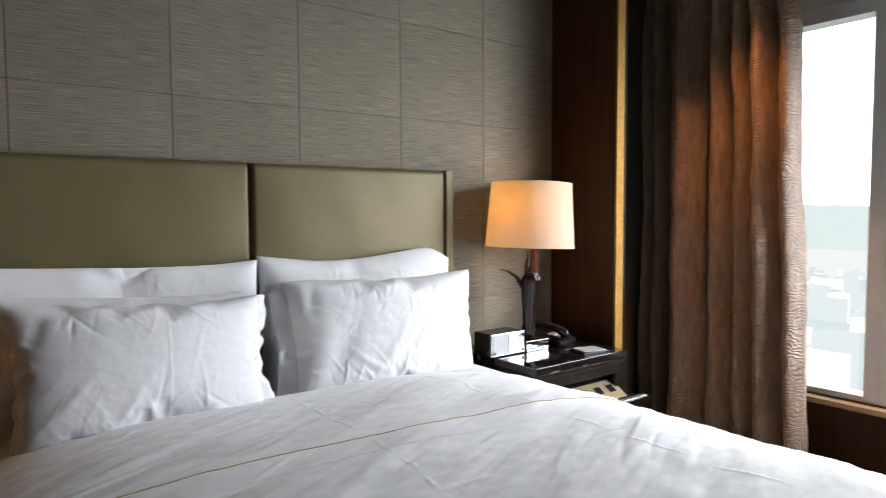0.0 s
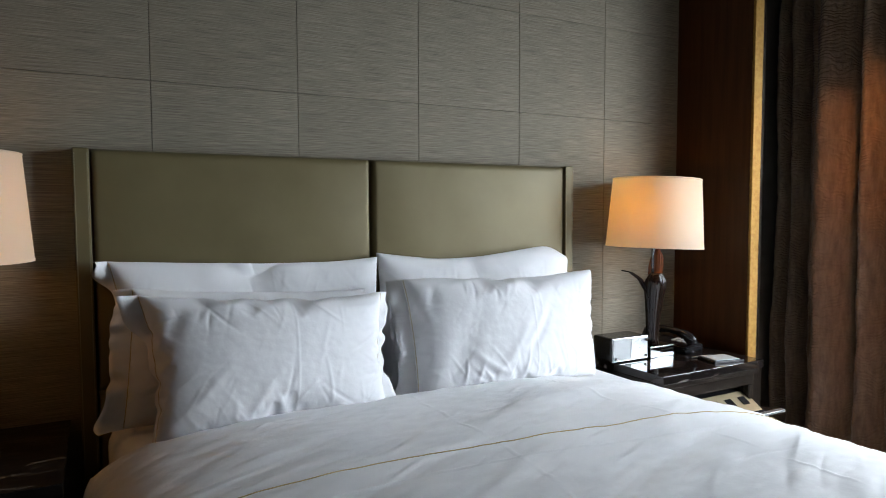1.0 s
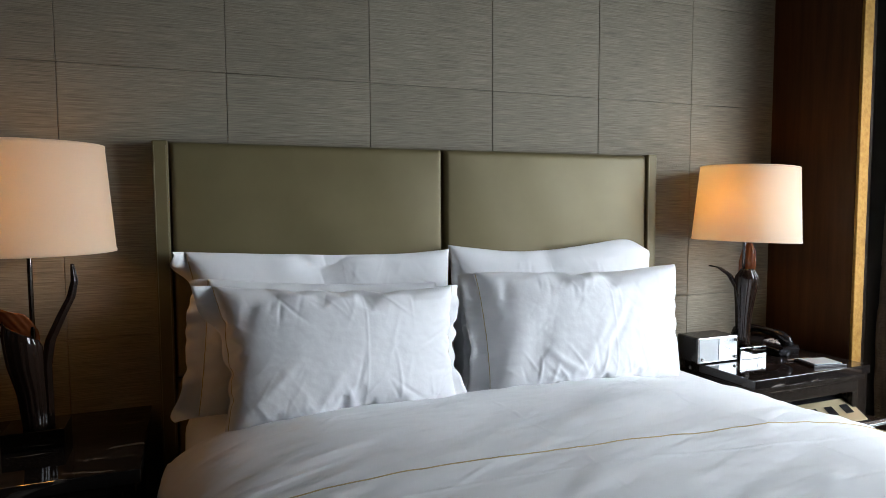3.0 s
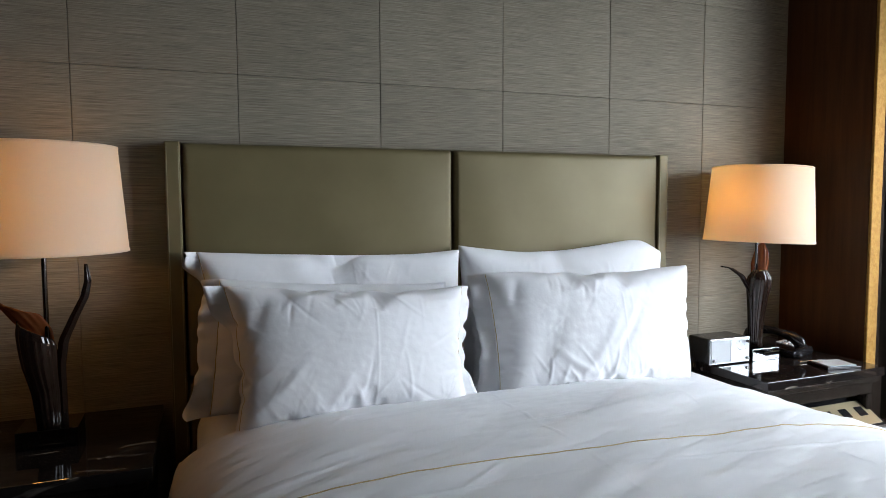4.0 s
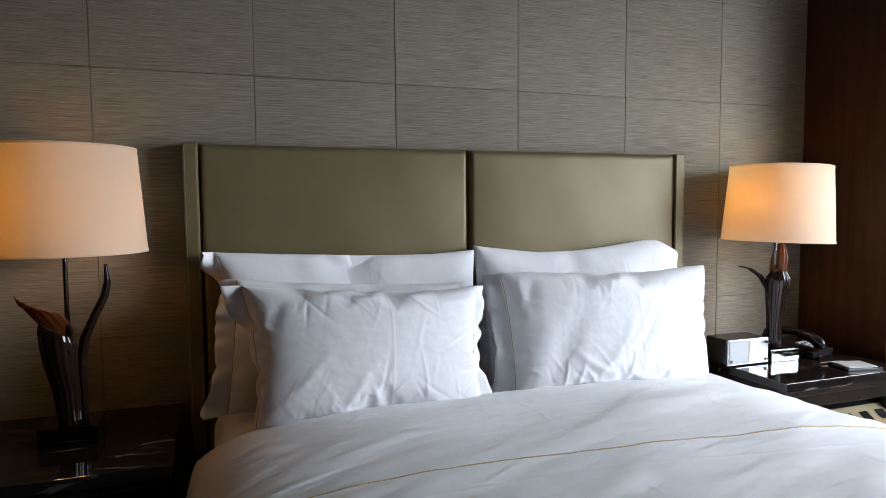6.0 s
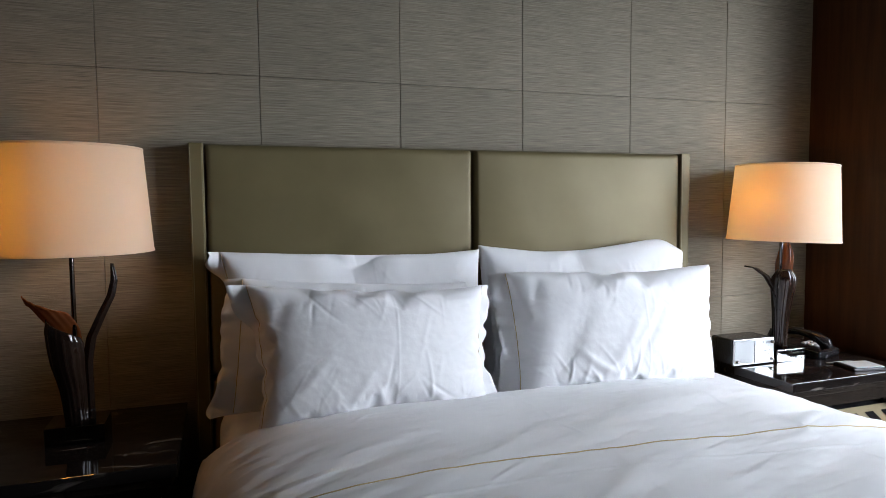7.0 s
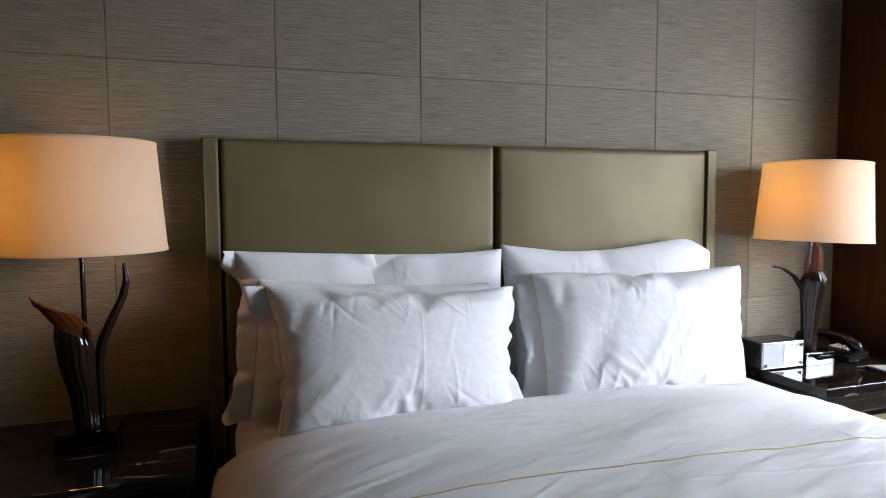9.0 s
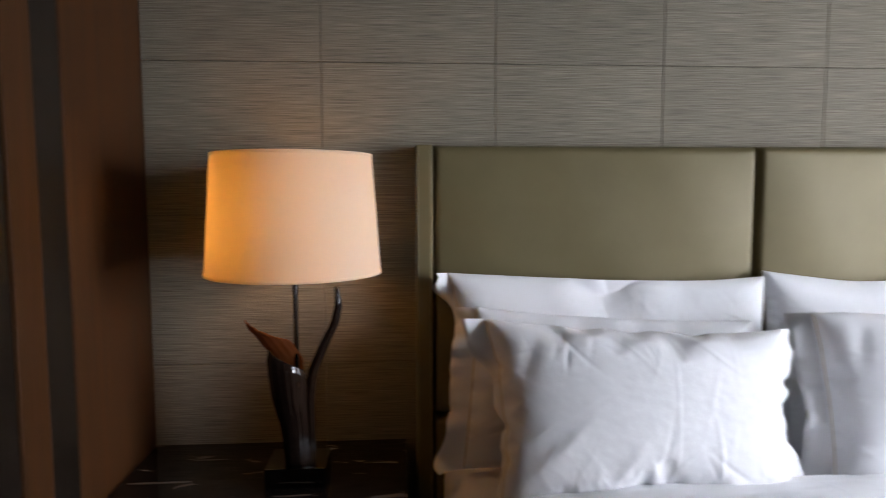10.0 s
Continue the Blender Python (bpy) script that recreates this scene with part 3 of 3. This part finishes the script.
            strip = [root + np.stack([sgn * long_ * r * np.cos(ang * (0.5 + 0.5 * r)), long_ * r * np.sin(ang * (0.5 + 0.5 * r)), 0 * vv], -1) for r in (0.25, 0.5, 0.75, 1.0)]
            ends.append(strip)
        else:
            ends.append([])
    gap = np.array([0, 0.002, 0])
    west, east = ends
    rows = [A[:, q] for q in range(nu)] + east + [s_ + gap for s_ in east[::-1]] + [B[:, q] for q in range(nu - 1, -1, -1)] + [s_ + gap for s_ in west] + west[::-1] + [A[:, 0]]
    ob = thing("pillow", at, label, "pillow", "pillows on the bed")
    ob.matrix_world = pose(*at, tilt, 0, turn)
    sheet_object("pillowcase", np.stack(rows, 1), LINEN, ob)
    for k, width in enumerate(flanges):
        if width:
            edge = A[:, (1, -2)[k]] + np.array([0, -0.0008, 0])
            part("piping", tube([Vector(p) for p in edge[2:-2:2]], 0.0015, 6), PIPING, ob, "thin gold piping", smooth=True)
    return ob


flat_end = lambda v: 12.0 + 0 * v
pillow((-0.213, -0.165, 0.70), -5, 0, ((-0.435, 0.447), (0.470, 0.430), (-0.345, -0.045), (0.46, -0.045)), 0.16, 21, "white pillow leaning upright against the headboard",
       top=((-0.44, 0.450), (-0.2, 0.436), (0.07, 0.423), (0.31, 0.420), (0.48, 0.432)), flanges=(0.055, 0.0), lean=(lambda v: 95.0 - 125 * np.clip((v - 0.72) / 0.26, 0, 1), flat_end), crease=0.08)
pillow((0.690, -0.165, 0.70), -5, -2, ((-0.43, 0.44), (0.465, 0.375), (-0.43, -0.045), (0.44, -0.045)), 0.19, 22, "white pillow with a slumped top leaning upright against the headboard",
       top=((-0.44, 0.446), (-0.18, 0.413), (0.0, 0.414), (0.2, 0.435), (0.33, 0.452), (0.40, 0.448), (0.46, 0.385)), crease=-0.02)
pillow((-0.240, -0.295, 0.70), -9, 0, ((-0.345, 0.376), (0.40, 0.33), (-0.385, -0.035), (0.40, -0.045)), 0.13, 23, "white pillow squeezed between two others",
       flanges=(0.055, 0.0), lean=(lambda v: 25.0 * v, flat_end), ruffle=55)
pillow((0.625, -0.295, 0.70), -9, -4, ((-0.33, 0.32), (0.40, 0.29), (-0.32, -0.045), (0.47, -0.045)), 0.13, 24, "white pillow squeezed between two others",
       flanges=(0.045, 0.0), lean=(flat_end, flat_end))
pillow((-0.225, -0.445, 0.70), -14, 0, ((-0.352, 0.373), (0.395, 0.336), (-0.325, -0.050), (0.372, -0.045)), 0.235, 25, "plump white pillow propped in front with gold piped edges",
       top=((-0.35, 0.372), (-0.15, 0.350), (0.015, 0.338), (0.2, 0.327), (0.4, 0.336)), flanges=(0.058, 0.036), lean=(lambda v: 100.0 - 90 * np.clip((v - 0.60) / 0.28, 0, 1), lambda v: 18.0 + 0 * v),
       folds=((-0.05, 0.03, 60, 0.08, 0.016, 0.004), (-0.20, 0.07, 40, 0.10, 0.016, 0.004), (-0.26, 0.28, 70, 0.08, 0.02, -0.006)), crease=0.06)
pillow((0.605, -0.435, 0.70), -14, -4, ((-0.344, 0.366), (0.475, 0.368), (-0.328, -0.048), (0.425, -0.040)), 0.215, 26, "plump white pillow propped in front with one gold piped edge",
       top=((-0.35, 0.366), (-0.28, 0.374), (0.05, 0.354), (0.24, 0.356), (0.44, 0.374), (0.49, 0.366)), flanges=(0.057, 0.0), lean=(lambda v: 4.0 + 0 * v, flat_end),
       folds=((-0.17, 0.10, 62, 0.13, 0.04, -0.008), (0.02, 0.08, 48, 0.14, 0.018, 0.005), (0.09, 0.12, 47, 0.12, 0.014, 0.004), (-0.05, 0.03, 150, 0.08, 0.014, 0.006), (0.14, 0.14, 55, 0.12, 0.014, -0.004), (-0.26, 0.30, 80, 0.07, 0.022, -0.010)), crease=0.11)


# ---- nightstands ----
NT = 0.631


def nightstand(x0, x1, label, drawer):
    ns = thing("nightstand", ((x0 + x1) / 2, -0.28, 0), label, "nightstand", "nightstands beside the bed")
    w, dp = (x1 - x0) / 2, 0.28
    part("marble_top", box(-w, w, -dp, dp - 0.002, NT - 0.036, NT, 0.0022), MARBLE, ns, "polished black marble top with pale veins")
    part("moulding", box(-w + 0.012, w - 0.012, -dp + 0.012, dp - 0.01, NT - 0.062, NT - 0.0365, 0.004), DARK_WOOD, ns)
    part("apron", box(-w + 0.025, w - 0.025, -dp + 0.03, dp - 0.02, NT - 0.115, NT - 0.0625, 0.003), DARK_WOOD, ns)
    part("side_panel", box(-w + 0.025, -w + 0.055, -dp + 0.03, dp - 0.02, 0.05, NT - 0.116, 0.003), DARK_WOOD, ns)
    part("side_panel", box(w - 0.055, w - 0.025, -dp + 0.03, dp - 0.02, 0.05, NT - 0.116, 0.003), DARK_WOOD, ns)
    part("back_panel", box(-w + 0.056, w - 0.056, dp - 0.05, dp - 0.025, 0.05, NT - 0.116), DARK_WOOD, ns)
    part("cabinet_door", box(-w + 0.057, w - 0.057, -dp + 0.035, -dp + 0.06, 0.07, 0.34, 0.004), DARK_WOOD, ns)
    part("plinth", box(-w + 0.04, w - 0.04, -dp + 0.05, dp - 0.03, 0.0, 0.05), DARK_WOOD, ns)
    if drawer:
        tilted = part("control_flap", box(-w + 0.06, w - 0.02, -0.085, 0.085, -0.016, 0.0, 0.002), BLACK, ns)
        tilted.matrix_local = pose(0.0, -dp + 0.028, 0.445, 33, 0, 0)
        part("plate", box(-w + 0.14, w - 0.035, -0.060, 0.055, 0.0005, 0.004, 0.001), BEIGE, tilted, "beige metal switch plate")
        for k in range(4):
            cx = w - 0.095 - k * 0.088
            part("switch", box(cx - 0.022, cx + 0.022, -0.020, 0.024, 0.0045, 0.008, 0.002), BLACK, tilted, "black rocker switch")
        part("side_filler", box(w + 0.001, w + 0.118, -0.188, -0.166, 0.0, NT - 0.037, 0.002), DARK_WOOD, ns)
        part("front_edge", box(-w + 0.03, w + 0.075, -dp - 0.062, -dp - 0.035, 0.398, 0.410, 0.002), SILVER, ns, "pale metal front edge")
        part("pull_shelf", box(-w + 0.03, w + 0.070, -dp - 0.034, -dp + 0.20, 0.384, 0.398, 0.002), DARK_WOOD, ns)
    return ns


nightstand(1.315, 1.945, "dark wooden nightstand with a polished black marble top", True)
nightstand(-1.495, -0.765, "dark wooden nightstand with a veined black marble top", False)


# ---- lamps ----
def leaf(path, widths, slant, ribs, depth, curl, seg=30, across=28):
    """A ribbed leaf along path points: widths across, curled round its own length."""
    pts = [Vector(p) for p in path]
    t = np.linspace(0, len(pts) - 1, seg)
    P_ = [np.interp(t, range(len(pts)), [p[k] for p in pts]) for k in range(3)]
    W = np.interp(t, np.linspace(0, len(pts) - 1, len(widths)), widths)
    grid = []
    for i in range(seg):
        row = []
        for k in range(across + 1):
            a = (k / across - 0.5) * 2
            ang = a * curl
            r = W[i] / max(math.sin(min(curl, 1.5)), 0.3)
            rib = 0.0016 * math.cos(a * ribs * math.pi)
            row.append((P_[0][i] + (r + rib) * math.sin(ang), P_[1][i] - (r * depth + rib) * (math.cos(ang) - math.cos(curl)), P_[2][i] + slant * a * (i / (seg - 1)) ** 2))
        grid.append(row)
    return sheet(grid)


# paths and half widths of the leaves; the two lamps differ, being bent by hand
FRONT = {1: ([(0.0, -0.022, 0.05), (0.002, -0.024, 0.17), (0.006, -0.028, 0.27), (0.010, -0.034, 0.335), (0.012, -0.036, 0.385)], [0.030, 0.031, 0.036, 0.044, 0.050, 0.048, 0.026], 0.0),
         -1: ([(0.002, -0.025, 0.05), (-0.004, -0.027, 0.15), (-0.014, -0.034, 0.22), (-0.018, -0.038, 0.29), (-0.020, -0.040, 0.325)], [0.031, 0.034, 0.039, 0.045, 0.049, 0.050, 0.044], -0.030)}
BACK = {1: ([(0.0, 0.018, 0.05), (0.006, 0.018, 0.25), (0.014, 0.016, 0.38), (0.019, 0.012, 0.45), (0.023, 0.008, 0.500)], [0.022, 0.025, 0.032, 0.036, 0.028, 0.004], 0.0),
        -1: ([(0.0, 0.012, 0.05), (-0.006, 0.012, 0.22), (-0.026, 0.006, 0.32), (-0.058, -0.02, 0.378), (-0.098, -0.03, 0.402)], [0.022, 0.028, 0.036, 0.046, 0.050, 0.024], -0.02)}
CURVED = {1: ([(-0.026, -0.02, 0.05), (-0.030, -0.02, 0.2), (-0.040, -0.012, 0.29), (-0.068, 0.01, 0.355), (-0.105, 0.035, 0.388), (-0.142, 0.05, 0.395)], [0.012, 0.013, 0.014, 0.015, 0.013, 0.004], 0.0),
          -1: ([(0.036, -0.02, 0.05), (0.034, -0.02, 0.22), (0.044, -0.02, 0.29), (0.075, -0.02, 0.36), (0.100, -0.02, 0.41), (0.110, -0.02, 0.455), (0.106, -0.02, 0.503)], [0.010, 0.011, 0.012, 0.011, 0.010, 0.008, 0.003], 0.0)}


def table_lamp(at, flip, label):
    lamp = thing("table_lamp", at, label, "table lamp", "bedside lamps")
    part("base_block", box(-0.075, 0.075, -0.065, 0.065, 0, 0.052, 0.002), MIRROR, lamp, "polished steel base block")
    part("pole", tube([(0, 0, 0.05), (0, 0, 0.52), (0, 0, 0.60)], 0.0065, 12), CHROME, lamp, "dark chrome pole", smooth=True)
    b = part("front_leaf", leaf(*FRONT[flip], 7, 0.9, 1.25), HORN, lamp, "smoked ribbed resin leaf", smooth=True)
    c = part("back_leaf", leaf(*BACK[flip], 5, 0.5, 1.0), AMBER, lamp, "amber ribbed resin leaf", smooth=True)
    d = part("curved_leaf", leaf(*CURVED[flip], 2, 0.9, 1.2), HORN, lamp, "slender curved resin leaf", smooth=True)
    if flip > 0:
        b.matrix_local, c.matrix_local = pose(0, 0, 0, 0, 0, -42), pose(0, 0, 0, 0, 0, -42)
    for o in (b, c, d):
        o.modifiers.new("thickness", "SOLIDIFY").thickness = 0.003
    low = 0.519 if flip > 0 else 0.536
    shade = part("shade", lathe([(0.2165, low), (0.217, low + 0.001), (0.196, 0.831), (0.1952, 0.832)], 72), SHADE, lamp, "drum shade of cream fabric, lit from inside", smooth=True)
    shade.modifiers.new("thickness", "SOLIDIFY").thickness = 0.002
    if flip > 0:
        shade.matrix_local = pose(-0.018, 0, -0.018, 0, 2.4, 0)
    part("upper_rim", lathe([(0.1965, 0.826), (0.1972, 0.827), (0.1972, 0.833), (0.1935, 0.833)], 72), SHADE, shade, smooth=True)
    part("lower_rim", lathe([(0.2180, low + 0.007), (0.2183, low + 0.005), (0.2183, low - 0.0005), (0.2140, low - 0.0005)], 72), SHADE, shade, smooth=True)
    part("socket", tube([(0, 0, 0.595), (-0.04, -0.014, 0.597), (-0.085, -0.02, 0.602), (-0.085, -0.02, 0.625)], 0.008, 10), CHROME, lamp, smooth=True)
    part("spider", join(*[tube([(0, 0, 0.60), (0.205 * math.cos(a), 0.205 * math.sin(a), 0.60)], 0.002, 6) for a in (0.3, 2.4, 4.5)]), CHROME, lamp)
    part("bulb", lathe([(0.004, 0.60), (0.014, 0.61), (0.03, 0.66), (0.03, 0.68), (0.016, 0.705), (0.002, 0.71)], 20), glow("bulb_glow", (1.0, 0.55, 0.22), 5.0), lamp, smooth=True).location = (-0.085, -0.02, 0.01)
    light = bpy.data.lights.new("bulb_light", "POINT")
    light.energy, light.color, light.shadow_soft_size = BULB_POWER, (1.0, 0.43, 0.09), 0.05
    lo = new("bulb_light", light)
    lo.parent = lamp
    lo.location = (-0.085, -0.02, 0.670)
    return lamp


table_lamp((1.590, -0.235, NT), 1, "lit bedside lamp with cream drum shade and dark leaf stem")
table_lamp((-1.045, -0.250, NT), -1, "lit bedside lamp with cream drum shade and dark leaf stem")


# ---- things on the nightstand ----
clock = thing("clock_radio", (1.396, -0.235, NT), "black clock radio with silver front and round dial", "clock radio")
part("case", box(-0.105, 0.105, -0.055, 0.065, 0.004, 0.110, 0.008, 3), BLACK, clock)
part("front_frame", box(-0.105, 0.105, -0.062, -0.0555, 0.004, 0.110, 0.0025), SILVER, clock, "satin silver front frame")
part("speaker_grille", box(-0.099, 0.000, -0.0640, -0.0622, 0.010, 0.104, 0.0015), GRILLE, clock, "grey speaker grille")
part("dial_plate", box(0.002, 0.099, -0.0640, -0.0622, 0.010, 0.104, 0.0015), DIAL, clock, "bright silver dial plate")
for k in range(12):
    a_ = k * math.pi / 6
    part("hour_mark", tube([(0.045 + 0.030 * math.cos(a_), -0.0642, 0.060 + 0.030 * math.sin(a_)), (0.045 + 0.036 * math.cos(a_), -0.0642, 0.060 + 0.036 * math.sin(a_))], 0.0007, 5), CHROME, clock)
part("clock_pointer", tube([(0.045, -0.0648, 0.060), (0.063, -0.0648, 0.055)], 0.0009, 5), BLACK, clock)
part("clock_pointer", tube([(0.045, -0.0648, 0.060), (0.031, -0.0648, 0.073)], 0.0007, 5), BLACK, clock)
for kx, kz in ((-0.088, 0.021), (0.088, 0.021), (0.088, 0.092)):
    part("knob", tube([(kx, -0.0625, kz), (kx, -0.074, kz)], 0.0065, 16), CHROME, clock, "small chrome knob")
for kx in (-0.08, 0.08):
    part("foot", box(kx - 0.01, kx + 0.01, -0.04, 0.05, 0.0, 0.0045), BLACK, clock)

phone = thing("telephone", (1.775, -0.205, NT), "black corded desk telephone with curved handset", "telephone", turn=14)
body = box(-0.085, 0.085, -0.105, 0.105, 0.0, 0.046, 0.010, 3)
for v in body.verts:
    v.co.z *= 0.72 + 0.28 * (v.co.y + 0.105) / 0.21
part("body", body, BLACK, phone)
hs = [(-0.052, -0.118, 0.046), (-0.052, -0.108, 0.070), (-0.052, -0.080, 0.088), (-0.052, -0.04, 0.098), (-0.052, 0.0, 0.102), (-0.052, 0.04, 0.102), (-0.052, 0.080, 0.094), (-0.052, 0.108, 0.078), (-0.052, 0.118, 0.056)]
part("handset", tube(hs, [0.024, 0.026, 0.023, 0.017, 0.015, 0.017, 0.023, 0.026, 0.024], 14), BLACK, phone, smooth=True)
for r in range(4):
    for c_ in range(3):
        part("key", box(0.004 + c_ * 0.024, 0.021 + c_ * 0.024, -0.082 + r * 0.028, -0.064 + r * 0.028, 0.030 + r * 0.0018, 0.0385 + r * 0.0018, 0.001), GRILLE, phone, "small grey key")
cord = [(-0.075 + 0.008 * math.cos(q * 1.1), -0.125 - 0.0012 * q * 0.4 + 0.03 * math.sin(q / 60 * 3.1), 0.0085 + 0.006 * math.sin(q * 1.1)) for q in range(24)]
cord = [(x + 0.0022 * k, y, z) for k, (x, y, z) in enumerate(cord)]
part("coiled_cord", tube(cord, 0.0022, 6), BLACK, phone, smooth=True)

pad = thing("notepad", (1.768, -0.472, NT), "pale blue notepad in a black tray", "notepad", turn=-12)
part("tray", box(-0.076, 0.076, -0.058, 0.058, 0.0, 0.010, 0.002), BLACK, pad)
part("paper", box(-0.062, 0.062, -0.048, 0.048, 0.0102, 0.0135, 0.001), PAPER, pad)
pen = thing("pen", (1.752, -0.392, NT + 0.0043), "slim silver and black ballpoint pen", "pen", turn=-2)
part("barrel", tube([(-0.070, 0, 0), (0.0, 0, 0), (0.045, 0, 0)], 0.0042, 10), SILVER, pen, smooth=True)
part("grip", tube([(0.0452, 0, 0), (0.060, 0, 0), (0.070, 0, 0)], [0.0043, 0.0035, 0.001], 10), BLACK, pen, smooth=True)
part("clip", box(-0.068, -0.035, -0.001, 0.001, 0.0042, 0.0058), CHROME, pen)

# ---- pieces of the panelled wall ----
shared = {}
zs = [0, 0.435, 0.87, 1.305, 1.74, 2.175, 2.61, CEIL]
for r in range(7):
    for c_ in range(7):
        hgt = zs[r + 1] - zs[r]
        key = round(hgt, 3)
        if key not in shared:
            ob = part("panel", box(0.0008, 0.4992, 0.0, 0.0138, 0.0006, hgt - 0.0006, 0.0012, 1), GRASSCLOTH, wall_north)
            shared[key] = ob.data
        else:
            ob = new("panel", shared[key])
            ob.parent = wall_north
        ob.location = (X0 + 0.5 * c_, 0, zs[r])
